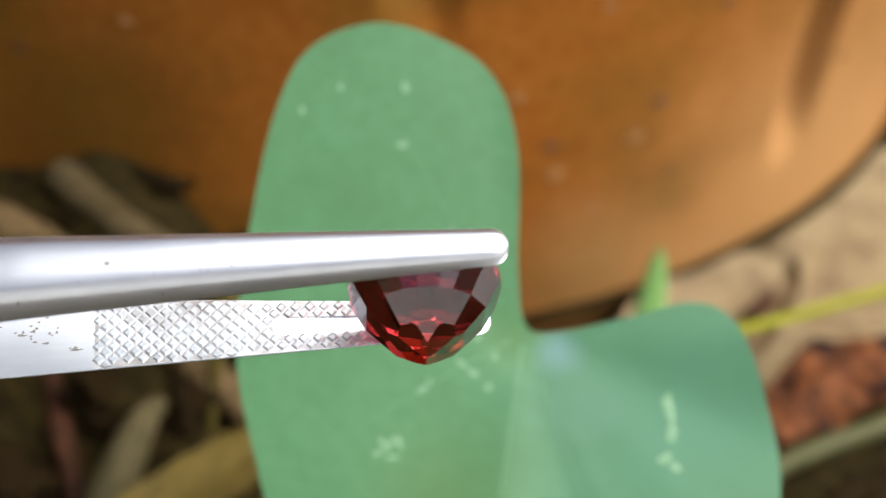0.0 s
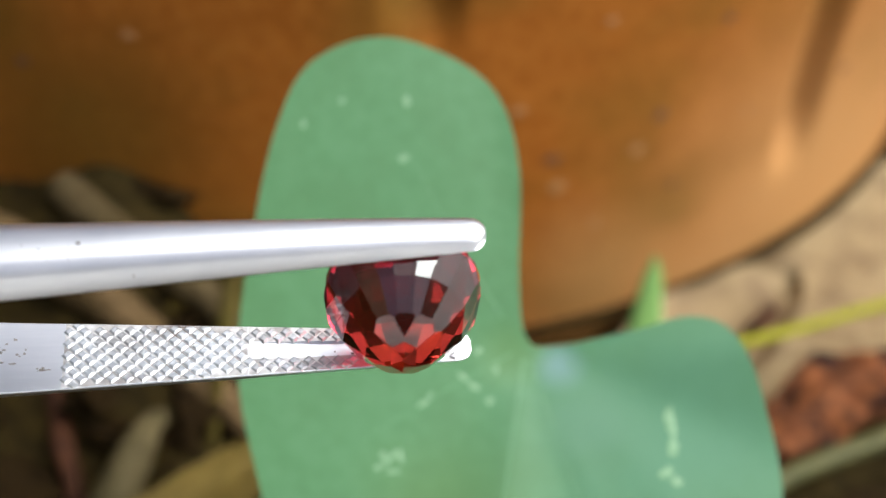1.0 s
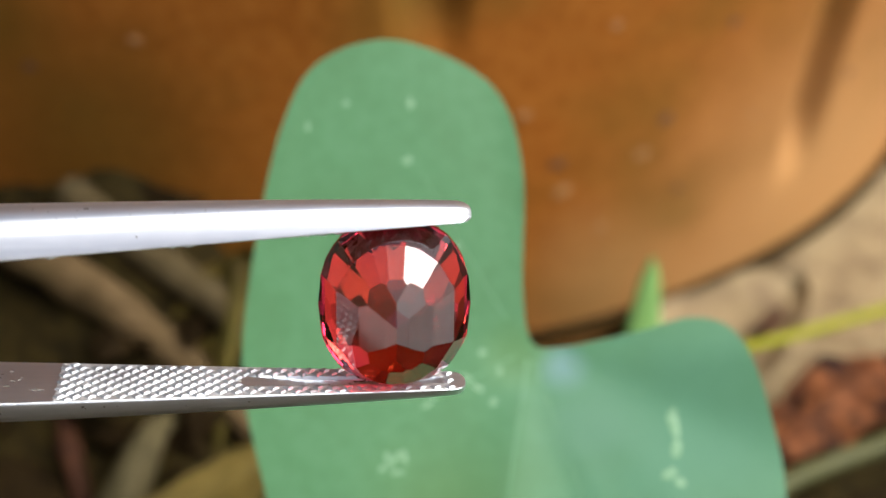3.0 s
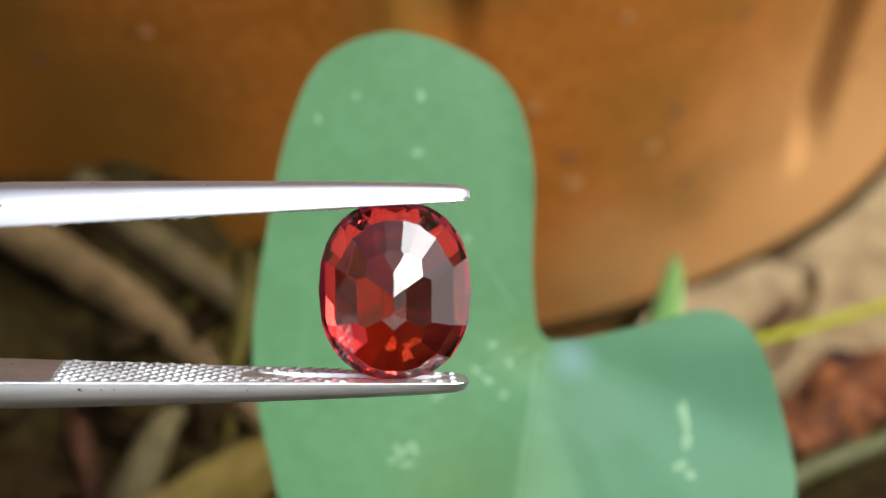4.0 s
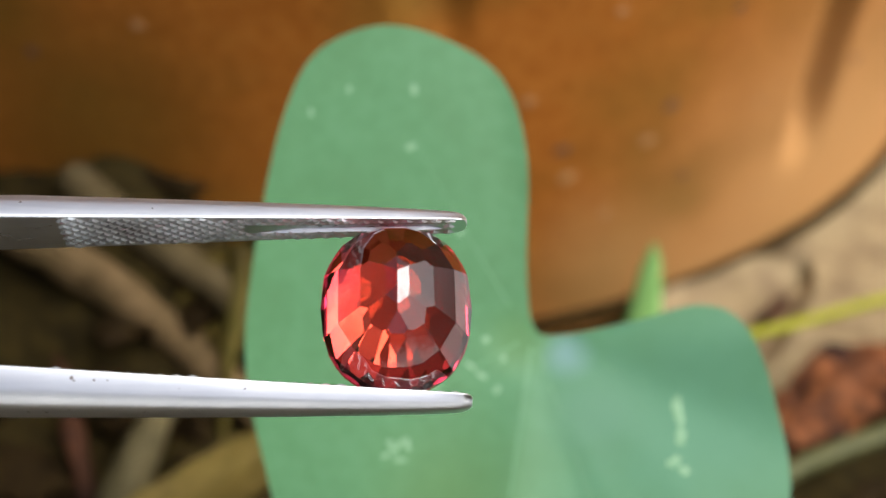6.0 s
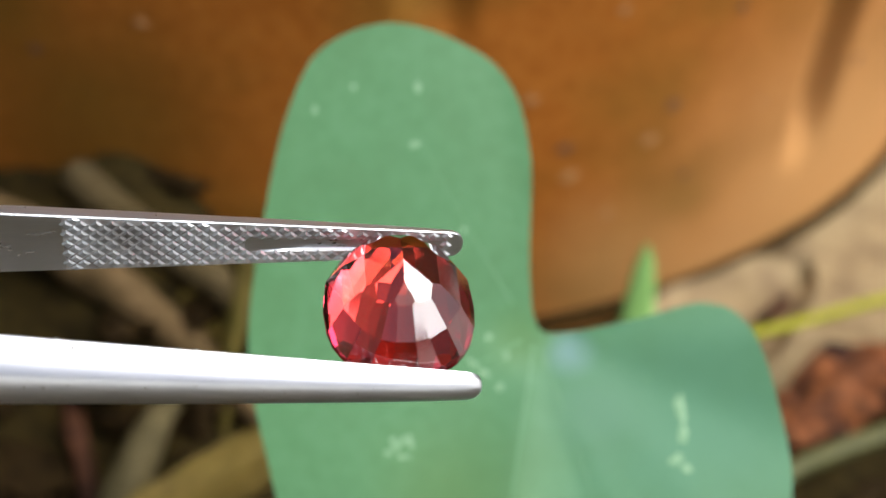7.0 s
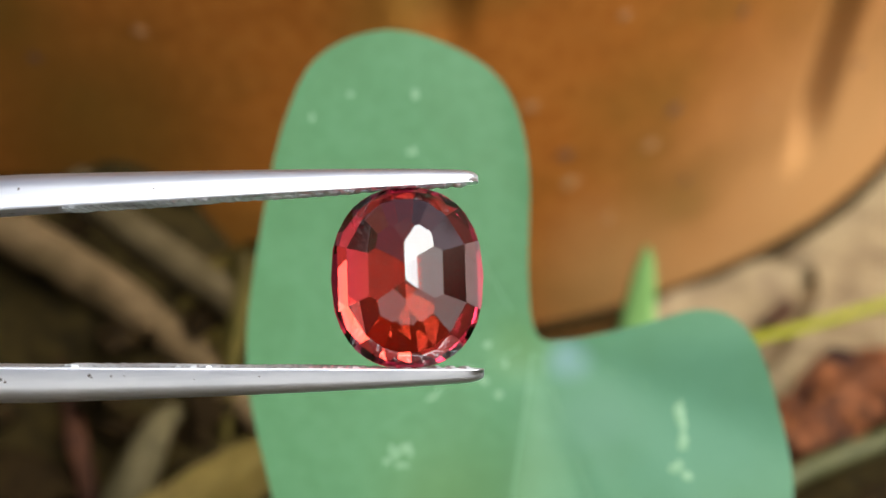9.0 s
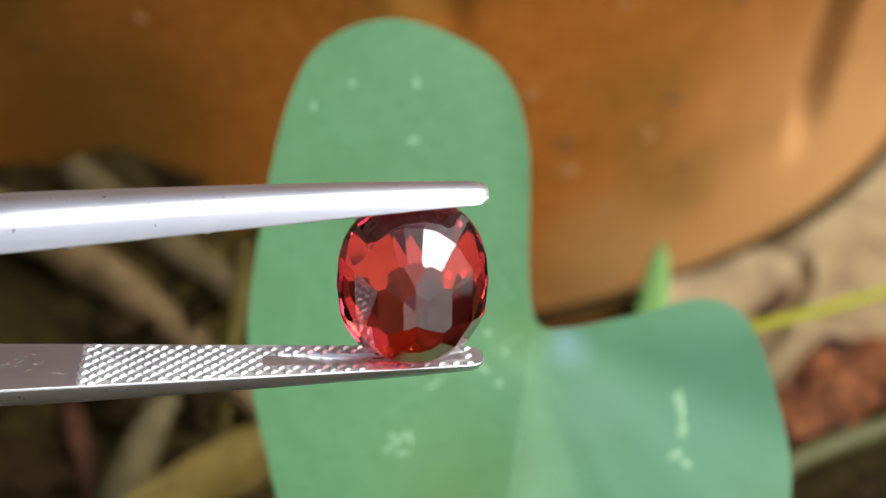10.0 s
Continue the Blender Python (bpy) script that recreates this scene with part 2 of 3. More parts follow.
def build_litter():
    """Bark crumbs and bits of leaf, too many to count."""
    rng = random.Random(4)
    verts, faces = [], []
    for _ in range(1500):
        x, y = rng.uniform(-0.13, 0.13), rng.uniform(0.02, 0.24)
        if math.hypot(x - POT_X, y - POT_Y) < POT_R + 0.004:
            continue
        along, across = (x - 0.0688) * 0.731 + (y - 0.1604) * 0.682, (y - 0.1604) * 0.731 - (x - 0.0688) * 0.682
        if abs(along) < 0.052 and abs(across) < 0.018:
            continue
        size = rng.uniform(1.2, 4.2) * MM
        m = Matrix.Translation((x, y, ground_height(x, y) + size * 0.25)) @ Euler([rng.uniform(-0.7, 0.7), rng.uniform(-0.7, 0.7), rng.uniform(0, 6.3)]).to_matrix().to_4x4()
        base = len(verts)
        k = 5
        for h in (-1, 1):
            for j in range(k):
                a = 2 * math.pi * j / k
                r = size * rng.uniform(0.6, 1.1)
                verts.append(m @ Vector((r * math.cos(a) * 1.5, r * math.sin(a) * 0.7, h * size * 0.22)))
        faces.append(tuple(base + j for j in range(k))[::-1])
        faces.append(tuple(base + k + j for j in range(k)))
        faces += [(base + j, base + (j + 1) % k, base + k + (j + 1) % k, base + k + j) for j in range(k)]
    tagged(new("bark_litter", mesh_of("bark_litter", verts, faces, CHIP)), "crumbled dark reddish bark litter on the soil", "litter", kind="stuff")


def build_added_walls():
    """Unseen plain walls added behind and left of the pot to cut light."""
    faces = [(3, 2, 1, 0), (4, 5, 6, 7), (0, 1, 5, 4), (1, 2, 6, 5), (2, 3, 7, 6), (3, 0, 4, 7)]
    for name, x0, x1, y0, y1, z1 in (("added_wall_north", -0.46, 0.86, 0.56, 0.64, 0.50), ("added_wall_west", -0.54, -0.46, -0.80, 0.64, 0.50)):
        verts = [(x, y, z) for z in (-0.05, z1) for x, y in ((x0, y0), (x1, y0), (x1, y1), (x0, y1))]
        tagged(new(name, mesh_of(name, verts, faces, ADDED_WALL)), "plain unseen olive-grey wall added to block and tint light", "wall", kind="structure")


def build_bounce_slab():
    """Pale unseen slab round two sides of the soil bed, added to bounce light."""
    corners = ((-0.46, -0.80), (0.90, -0.80), (0.90, 0.56), (0.125, 0.56), (0.125, -0.06), (-0.46, -0.06))
    k = len(corners)
    verts = [(x, y, z) for z in (-0.03, 0.003) for x, y in corners]
    faces = [tuple(range(k))[::-1], tuple(range(k, 2 * k))] + [(j, (j + 1) % k, k + (j + 1) % k, k + j) for j in range(k)]
    tagged(new("bounce_slab", mesh_of("bounce_slab", verts, faces, BOUNCE_PALE)), "pale unseen slab added beside the soil bed to bounce light", "paving", kind="structure")


# ---- pot ----
FLUTES = ((-51.5, 0.0165), (-79.6, 0.0470), (-24.5, 0.0470), (-107.5, 0.0700))   # azimuth in degrees, lower end in metres


def pot_point(azimuth, z, out=0.0):
    r = POT_R + POT_FLARE * z + out
    return Vector((POT_X + r * math.cos(azimuth), POT_Y + r * math.sin(azimuth), z))


def flute_depth(azimuth, z):
    """Upright flutes pressed into the wall, with a rounded lower end and a steep side away from the light."""
    deep = 0.0
    for at, low in FLUTES:
        across = (math.degrees(azimuth) - at) * math.pi / 180 * POT_R / 0.0046
        if abs(across) < 2.4 and low - 0.004 < z < 0.1:
            up = min(1.0, max(0.0, (z - low + 0.003) / 0.013))
            top = min(1.0, max(0.0, (0.098 - z) / 0.006))
            left = min(1.0, max(0.0, (across + 0.85) / 1.05))
            right = min(1.0, max(0.0, (1.25 - across) / 0.8))
            soft = [v * v * (3 - 2 * v) for v in (up, top, left, right)]
            deep = max(deep, 0.0033 * soft[0] * soft[1] * soft[2] * soft[3])
    return deep


def build_pot():
    pot = tagged(new("terracotta_pot"), "large orange-brown terracotta pot with upright pressed flutes", "pot")
    turns = [radians(-130 + 0.3 * i) for i in range(394)] + [radians(-11.8 + 4 * i) for i in range(1, 61)]
    n = len(turns)
    profile = [(0.0, -0.004)] + [(0.0, 0.0015 * i) for i in range(68)] + [(0.0, 0.102), (0.008, 0.104), (0.009, 0.125), (0.006, 0.128), (-0.006, 0.128), (-0.010, 0.122), (-0.010, 0.09), (-0.012, 0.02)]
    verts, faces = [], []
    for out, z in profile:
        for a in turns:
            wobble = 0.00018 * noise.noise(Vector((a * 9, z / 0.012, 5))) + 0.00008 * noise.noise(Vector((a * 4, z / 0.003, 9)))
            verts.append(pot_point(a, z, out + (wobble - flute_depth(a, z) if out == 0 else 0)))
    for i in range(len(profile) - 1):
        faces += [(i * n + j, i * n + (j + 1) % n, (i + 1) * n + (j + 1) % n, (i + 1) * n + j) for j in range(n)]
    faces.append(tuple(range(n))[::-1])
    faces.append(tuple((len(profile) - 1) * n + j for j in range(n)))
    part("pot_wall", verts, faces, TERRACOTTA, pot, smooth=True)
    n = 120
    # foot edge
    verts, faces = [], []
    k = 10
    for j in range(n):
        a = 2 * math.pi * j / n
        for i in range(k):
            b = 2 * math.pi * i / k
            verts.append(pot_point(a, 0.0025 + 0.0010 * math.sin(b), 0.0005 + 0.0010 * math.cos(b)))
    faces = [(j * k + i, ((j + 1) % n) * k + i, ((j + 1) % n) * k + (i + 1) % k, j * k + (i + 1) % k) for j in range(n) for i in range(k)]
    part("foot_edge", verts, faces, TERRACOTTA_EDGE, pot, "thin dark foot edge", smooth=True)
    # pale and dark flecks fired into the wall
    rng = random.Random(11)
    for az, z, r, dark in ((-64.1, 0.0335, 1.1, 1), (-71.0, 0.0303, 1.2, 1), (-65.3, 0.0292, 1.3, 0), (-70.6, 0.026, 1.2, 0), (-73.5, 0.038, 0.9, 0), (-60.5, 0.045, 0.8, 1), (-57.0, 0.03, 0.9, 0), (-67.5, 0.019, 1.0, 0), (-62.0, 0.022, 0.7, 1), (-47.5, 0.03, 0.9, 1), (-68.5, 0.048, 0.8, 0), (-100.0, 0.046, 0.9, 1), (-94.0, 0.05, 0.8, 0)):
        k = 12
        verts = [pot_point(radians(az), z, 0.00025)]
        for j in range(k):
            a = 2 * math.pi * j / k
            rr = r * MM * rng.uniform(0.65, 1.15)
            verts.append(pot_point(radians(az) + rr * math.cos(a) / POT_R, z + rr * 0.8 * math.sin(a), 0.00004))
        part("fleck", verts, [(0, 1 + j, 1 + (j + 1) % k) for j in range(k)], SPECK_DARK if dark else SPECK, pot)
    return pot


# ---- leaf ----
LEAF_POSE = pose(0, 0, 0.11214, -35, 0, 0) @ pose(0, 0.100, 0, 90, 0, 0)


NOTCH = (7.0, -6.6)
# creases fan out from the notch: degrees, height per millimetre
FAN = [(-262, 0.0), (-245, 0.0162), (-205, 0.0405), (-170, 0.0743), (-150, 0.108), (-125, 0.162), (-99, 0.2497), (-95, 0.2511), (-72, 0.216), (-68, 0.2268), (-46, 0.205), (-24, 0.152), (-19, 0.150), (0, 0.165), (50, 0.04), (98, 0.0)]


def leaf_height(x, y):
    """The blade's relief in millimetres, + towards the eye: creases from the notch, and the short lobe's upper edge rolled back."""
    dx, dy = x - NOTCH[0], y - NOTCH[1]
    ang = math.degrees(math.atan2(dy, dx))
    if ang > 98:
        ang -= 360
    rho = math.hypot(dx, dy)
    h = 0.0
    for (a0, h0), (a1, h1) in zip(FAN, FAN[1:]):
        if a0 <= ang <= a1:
            h = h0 + (h1 - h0) * (ang - a0) / (a1 - a0)
    z = h * rho * min(1.0, rho / 3.5) - 0.0012 * (x + 3) ** 2 * 0.6 - 0.0008 * (y + 8) ** 2
    edge = y + 9.9 - 0.13 * (x - 9)
    if x > 7 and edge > 0:
        z -= 0.06 * edge ** 1.6 * min(1.0, (x - 7) / 3)
    return z


def leaf_point(x, y, lift=0.0):
    z = leaf_height(x, y) + lift
    near = 1 - z / 100
    return Vector((x * near, y * near, z)) * MM


def inside(poly, x, y):
    hit = False
    for i in range(len(poly)):
        (x0, y0), (x1, y1) = poly[i - 1], poly[i]
        if (y0 > y) != (y1 > y) and x < x0 + (y - y0) / (y1 - y0) * (x1 - x0):
            hit = not hit
    return hit


def leaf_sheet(outline, step, lift, thick):
    """A closed thin sheet over the outline, shaped by leaf_height."""
    from mathutils import geometry
    xs, ys = [p[0] for p in outline], [p[1] for p in outline]
    pts = [Vector(p) for p in outline]
    y = min(ys)
    while y < max(ys):
        x = min(xs) + (0.5 * step if int(y / step) % 2 else 0)
        while x < max(xs):
            if inside(outline, x, y) and min((Vector((x, y)) - p).length for p in pts[:len(outline)]) > step * 0.45:
                pts.append(Vector((x, y)))
            x += step
        y += step
    n = len(outline)
    v2, _, tris, _, _, _ = geometry.delaunay_2d_cdt(pts, [], [list(range(n))], 1, 1e-6)
    top = [leaf_point(p.x, p.y, lift) for p in v2]
    low = [v - Vector((0, 0, thick * MM)) for v in top]
    m = len(top)
    tris = [tuple(t) for t in tris]
    edges = {}
    for t in tris:
        for a, b in zip(t, t[1:] + t[:1]):
            edges[(a, b)] = 1
    rim = [(b + 2 * m, a + 2 * m, a + 3 * m, b + 3 * m) for a, b in edges if (b, a) not in edges]
    return top + low + top + low, tris + [tuple(i + m for i in t[::-1]) for t in tris] + rim


def build_leaf():
    plant = tagged(new("arrowhead_plant"), "green arrowhead-shaped leaf with pale flecks on a thin stalk", "plant")
    plant.matrix_basis = LEAF_POSE
    lobes = [(-3.9, 16.0), (-8.6, 14.2), (-11.0, 10.0), (-12.7, 2.9), (-14.0, -7.4), (-12.6, -16.0), (-9.3, -26.5), (-2.0, -38.0), (5.5, -47.0), (14.0, -37.0), (22.6, -28.0), (25.9, -19.0), (24.7, -11.0), (22.6, -5.9), (19.4, -4.4), (14.8, -5.5), (9.4, -6.6), (7.2, -6.1), (6.6, -2.0), (6.6, 6.4), (4.9, 11.9), (1.0, 14.8)]
    outline = [(p.x, p.y) for p in curve_points([(x, y, 0) for x, y in lobes], 8, True)]
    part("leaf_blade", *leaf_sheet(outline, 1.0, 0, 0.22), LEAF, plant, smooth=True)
    # veins spread from the notch
    for ends, r in (([(6.9, -7.6), (6.0, -14), (4.6, -24), (2.2, -40)], 0.11), ([(7.3, -7.6), (9.7, -14), (12.5, -22), (16.0, -31)], 0.08), ([(8.0, -7.1), (12, -8.7), (18, -11.1), (24.5, -13.8)], 0.08),
                    ([(6.0, -7.2), (0.5, -10.3), (-5, -13.6), (-11, -17.4)], 0.08), ([(5.4, -4.6), (3.0, -0.6), (-1.0, 6.6), (-3.8, 13.4)], 0.08)):
        line = [leaf_point(x, y, -r * 0.55) for x, y in [(p.x, p.y) for p in curve_points([(x, y, 0) for x, y in ends], 6)]]
        part("vein", *tube(line, [r * MM, r * 0.45 * MM], around=8, steps=1), VEIN, plant, smooth=True)
    # pale markings, each a ragged fleck in the skin
    rng = random.Random(7)
    marks = [(-1.7, 11.3, 0.32, 0.55, 0), (-1.9, 7.1, 0.5, 0.34, 0), (-6.4, 11.3, 0.25, 0.25, 0), (-9.2, 9.6, 0.2, 0.32, 0), (1.7, 0.8, 0.28, 0.3, 0),
             (-3.3, -14.9, 0.22, 0.75, 12), (-2.75, -14.8, 0.18, 0.7, -28), (-2.1, -14.6, 0.2, 0.8, 8), (-2.6, -15.8, 0.6, 0.2, 8), (-3.7, -15.5, 0.3, 0.24, 0),
             (17.7, -12.2, 0.48, 1.15, 4), (17.9, -14.0, 0.42, 0.75, 0), (17.4, -15.9, 0.7, 0.36, 40), (18.2, -16.5, 0.5, 0.36, -20),
             (2.5, -8.9, 0.6, 0.22, -35), (3.3, -9.6, 0.5, 0.2, -30), (4.4, -10.6, 0.3, 0.38, 0), (3.6, -7.0, 0.4, 0.26, 20), (4.9, -8.4, 0.22, 0.3, 0), (-0.4, -10.8, 0.55, 0.22, 30), (0.1, -10.2, 0.3, 0.22, 30)]
    for x, y, a, b, turn in marks:
        k = 18
        c, s = math.cos(radians(turn)), math.sin(radians(turn))
        ring = []
        for j in range(k):
            t = 2 * math.pi * j / k
            w = rng.uniform(0.6, 1.15)
            ring.append((x + w * (a * math.cos(t) * c - b * math.sin(t) * s), y + w * (a * math.cos(t) * s + b * math.sin(t) * c)))
        verts = [leaf_point(x, y, 0.05)] + [leaf_point(p, q, 0.012) for p, q in ring]
        part("pale_fleck", verts, [(0, 1 + j, 1 + (j + 1) % k) for j in range(k)], LEAF_PALE, plant)
    # the stalk leaves the notch behind the blade and goes down to the soil
    back = LEAF_POSE.inverted()
    foot = Vector((0.012, 0.098, ground_height(0.012, 0.098) - 0.002))
    line = [Vector((7.0, -6.9, -0.9)) * MM, Vector((6.6, -11, -4.0)) * MM, back @ Vector((0.0085, 0.095, 0.026)), back @ foot]
    part("stalk", *tube(line, [0.7 * MM, 0.9 * MM, 1.1 * MM], around=10), STALK, plant, smooth=True)


# ---- the stone ----
def build_gem():
    """A cushion-oval cut: stepped pavilion towards -y, crown and table towards +y; long axis along z."""
    half_w, half_h, power = 3.64, 4.36, 2.35

    def reach(a):   # support of the outline in direction a
        e = power / (power - 1)
        return (abs(half_w * math.cos(a)) ** e + abs(half_h * math.sin(a)) ** e) ** (1 / e)

    bm = bmesh.new()
    bmesh.ops.create_cube(bm, size=14)

    def cut(nx, ny, nz, d):   # keep the side where n.p < d
        nrm = Vector((nx, ny, nz))
        geom = bm.verts[:] + bm.edges[:] + bm.faces[:]
        res = bmesh.ops.bisect_plane(bm, geom=geom, dist=1e-7, plane_co=nrm * d / nrm.length_squared, plane_no=nrm, clear_outer=True)
        rim = [g for g in res["geom_cut"] if isinstance(g, bmesh.types.BMEdge)]
        if rim:
            bmesh.ops.contextual_create(bm, geom=rim)

    girdle = 0.12
    for j in range(32):
        a = 2 * math.pi * (j + 0.5) / 32
        cut(math.cos(a), 0, math.sin(a), reach(a))

    def tier(degrees, upper, lower, side):
        """Facets between two levels (inset from the outline at the sides, at the ends, added on the diagonals; depth; mm); degrees of one quarter, mirrored to the others."""
        turns = sorted({round(v % 360, 2) for d in degrees for v in (d, 180 - d, 180 + d, -d)})
        for a in [radians(v) for v in turns]:
            h, c, q = reach(a), math.cos(a) ** 2, math.sin(2 * a) ** 2
            near, far = [h - 0.37 * abs(math.sin(a)) if level[0] is None else level[0] * c + level[1] * (1 - c) + level[2] * q for level in (upper, lower)]
            dr, dz = far - near, lower[3] - upper[3]
            length = math.hypot(dr, dz)
            nr, ny = dz / length, dr / length
            cut(nr * math.cos(a), side * ny, nr * math.sin(a), nr * (h - near) + ny * upper[3])

    wide, narrow = (0, 50, 90), (0, 30, 53, 74, 90)
    rim, first, second, third, keel = (0, 0, 0, girdle), (0.85, 0.75, 0.12, 1.62), (1.91, 1.98, 0.12, 2.77), (3.08, 3.06, 0.285, 3.52), (None, None, None, 3.81)
    tier(narrow, rim, first, -1)
    tier(narrow, first, second, -1)
    tier(wide, second, third, -1)
    tier(wide, third, keel, -1)
    tier((11, 33, 56, 79), rim, (0.55, 0.55, 0, 0.55), 1)
    tier(wide, (0.38, 0.38, 0, 0.42), (1.45, 1.45, 0, 1.02), 1)
    cut(0, 1, 0, 1.02)
    bmesh.ops.scale(bm, vec=(MM, MM, MM), verts=bm.verts)
    bmesh.ops.rotate(bm, cent=(0, 0, 0), matrix=Matrix.Rotation(radians(-2.8), 3, "X") @ Matrix.Rotation(radians(-3.3), 3, "Z"), verts=bm.verts)
    bmesh.ops.translate(bm, vec=(-0.28 * MM, 0, 0), verts=bm.verts)
    bmesh.ops.recalc_face_normals(bm, faces=bm.faces)
    me = bpy.data.meshes.new("gemstone")
    bm.to_mesh(me)
    bm.free()
    me.materials.append(STONE)
    return tagged(new("gemstone", me), "faceted orange-red cushion-cut gemstone held between tweezers jaws", "gemstone")


# ---- tweezers ----
W0, W1, G0, G1, TIP = 0.8918, 0.0509, 4.2814, 0.0392, 3.2854


def half_width(x):
    return W0 - W1 * (max(x, -60) - 3)


def half_gap(x):
    return G0 + G1 * max(x, -104)


def thickness(x):
    u = TIP - x
    return min(0.58 + 0.14 * u ** 0.70, 1.78) if u > 0 else 0.58


SLOT = (-7.6, 2.2)       # the smooth slot near the tip
KNURL = (-16.5, 2.7)     # the knurled stretch
RECESS = 0.08
# half of an arm's section, from the inner edge over the flat flank and the bevel to the back: shares of half width and thickness
SECTION = ((0.995, 0.08), (0.79, 0.55), (0.765, 0.60), (0.68, 0.72), (0.55, 0.86), (0.47, 0.91), (0.35, 0.955), (0.18, 0.988), (0.0, 1.0))
BEND = 0.8                # length of the tip's rounding


def build_arm(side, parent):
    """One arm: flat inner face with a slot, square flanks, rounded back, rounded tip. side: +1 upper, -1 lower."""
    xs = [TIP - BEND * (1 - math.cos(i / 12 * math.pi / 2)) for i in range(1, 13)] + [TIP - BEND - 0.4 * i for i in range(1, 60)]
    xs += [xs[-1] - 3 * i for i in range(1, 31)]
    verts, faces = [], []
    for x in xs:
        u = min(1.0, max(0.0, (TIP - x) / BEND))
        w = half_width(x) * max(0.1, 1 - (1 - u) ** 2.6) ** 0.42 if u < 1 else half_width(x)
        t = thickness(x) * (0.6 + 0.4 * math.sqrt(max(0.0, 1 - (1 - u) ** 2)))
        g = half_gap(x) + RECESS
        slot = 0.0
        if SLOT[0] < x < SLOT[1]:
            slot = 0.18 * min(1, (x - SLOT[0]) / 3.0, (SLOT[1] - x) / 0.8)
        s = min(0.36 * half_width(x), 0.8 * w)
        ring = [(-w + 0.05, 0.0), (-s, 0.0), (-s * 0.86, slot), (s * 0.86, slot), (s, 0.0), (w - 0.05, 0.0), (w, 0.05)]
        ring += [(w * a, t * b) for a, b in SECTION] + [(-w * a, t * b) for a, b in SECTION[-2::-1]]
        ring.append((-w, 0.05))
        verts += [Vector((x, y, side * (g + z))) * MM for y, z in ring]
    m = len(ring)
    for i in range(len(xs) - 1):
        for j in range(m):
            q = (i * m + j, i * m + (j + 1) % m, (i + 1) * m + (j + 1) % m, (i + 1) * m + j)
            faces.append(q if side > 0 else q[::-1])
    a = tuple(range(m))
    faces.append(a[::-1] if side > 0 else a)
    b = tuple((len(xs) - 1) * m + j for j in range(m))
    faces.append(b if side > 0 else b[::-1])
    arm = part("arm", verts, faces, STEEL, parent, "satin steel arm with a rounded tip")
    me = arm.data
    flat = {0, 1, 2, 3, 4}
    for p in me.polygons:
        p.use_smooth = len(p.vertices) == 4 and (p.index % m) not in flat
    # grime settled in the grooves of the knurling: a thin film on either side of the slot
    films = [[(KNURL[0], -1, 1), (SLOT[0] - 0.15, -1, 1)]] + [[(SLOT[0] - 0.1, a, b), (KNURL[1] - 0.25, a, b)] for a, b in ((-1, -0.38), (0.38, 1))]
    for (xa, a0, a1), (xb, _, _) in films:
        vs, n = [], 16
        for i in range(n + 1):
            x = xa + (xb - xa) * i / n
            w = (half_width(x) - 0.07) * (max(0.1, 1 - (1 - (TIP - x) / BEND) ** 2.6) ** 0.42 if TIP - x < BEND else 1)
            vs += [Vector((x, a * w, side * (half_gap(x) + RECESS - 0.006))) * MM for a in (a0, a1)]
        quads = [(2 * i, 2 * i + 1, 2 * i + 3, 2 * i + 2) for i in range(n)]
        part("groove_grime", vs, quads if side > 0 else [q[::-1] for q in quads], GROOVE, arm, "dark grime in the knurling")
    # knurling: rows of small four-sided points, crossed at a slant
    verts, faces = [], []
    px, py = 0.72, 0.68
    f, gap = 0.52, 0.95       # flat top and foot of a point, as shares of the pitch
    rows = int((KNURL[1] - KNURL[0]) / (px / 2))
    for i in range(rows):
        x = KNURL[0] + (i + 0.5) * px / 2
        w = half_width(x)
        if TIP - x < BEND:
            w *= max(0.1, 1 - (1 - (TIP - x) / BEND) ** 2.6) ** 0.42
        cols = int(w / py) + 1
        for j in range(-cols, cols + 1):
            y = (j + (0.5 if i % 2 else 0)) * py
            if abs(y) > w - 0.15 or (SLOT[0] - 0.1 < x < SLOT[1] and abs(y) < 0.36 * half_width(x) + 0.12):
                continue
            g = half_gap(x)
            base = len(verts)
            foot = g + RECESS + 0.01
            lo, hi = max(-w, y - gap * py / 2), min(w, y + gap * py / 2)
            ridge = g + 0.012 * math.sin(12.9 * i + 7.1 * j)
            half = gap * px / 2
            out = [(x - half, y, foot), (x, lo, foot), (x + half, y, foot), (x, hi, foot)]
            top = [(x - half * f, y, ridge), (x, y + (lo - y) * f, ridge), (x + half * f, y, ridge), (x, y + (hi - y) * f, ridge)]
            verts += [Vector((a, b, side * c)) * MM for a, b, c in out + top]
            quads = [(base + k, base + (k + 1) % 4, base + 4 + (k + 1) % 4, base + 4 + k) for k in range(4)] + [tuple(base + 4 + k for k in range(4))]
            faces += quads if side < 0 else [q[::-1] for q in quads]
    tagged(part("knurling", verts, faces, STEEL_KNURL, arm, "cross-hatched knurled grip with dark grime"), kind="stuff")
    # smudges on the plain inner face behind the knurling and in the slot
    rng = random.Random(40 + side)
    marks = [(rng.gauss(-19.4, 0.7), rng.gauss(0.4, 0.35), rng.uniform(0.06, 0.24), rng.uniform(0.04, 0.12)) for _ in range(18)]
    marks += [(rng.gauss(-17.5, 0.35), rng.gauss(-0.75, 0.08), rng.uniform(0.08, 0.3), 0.05) for _ in range(6)]
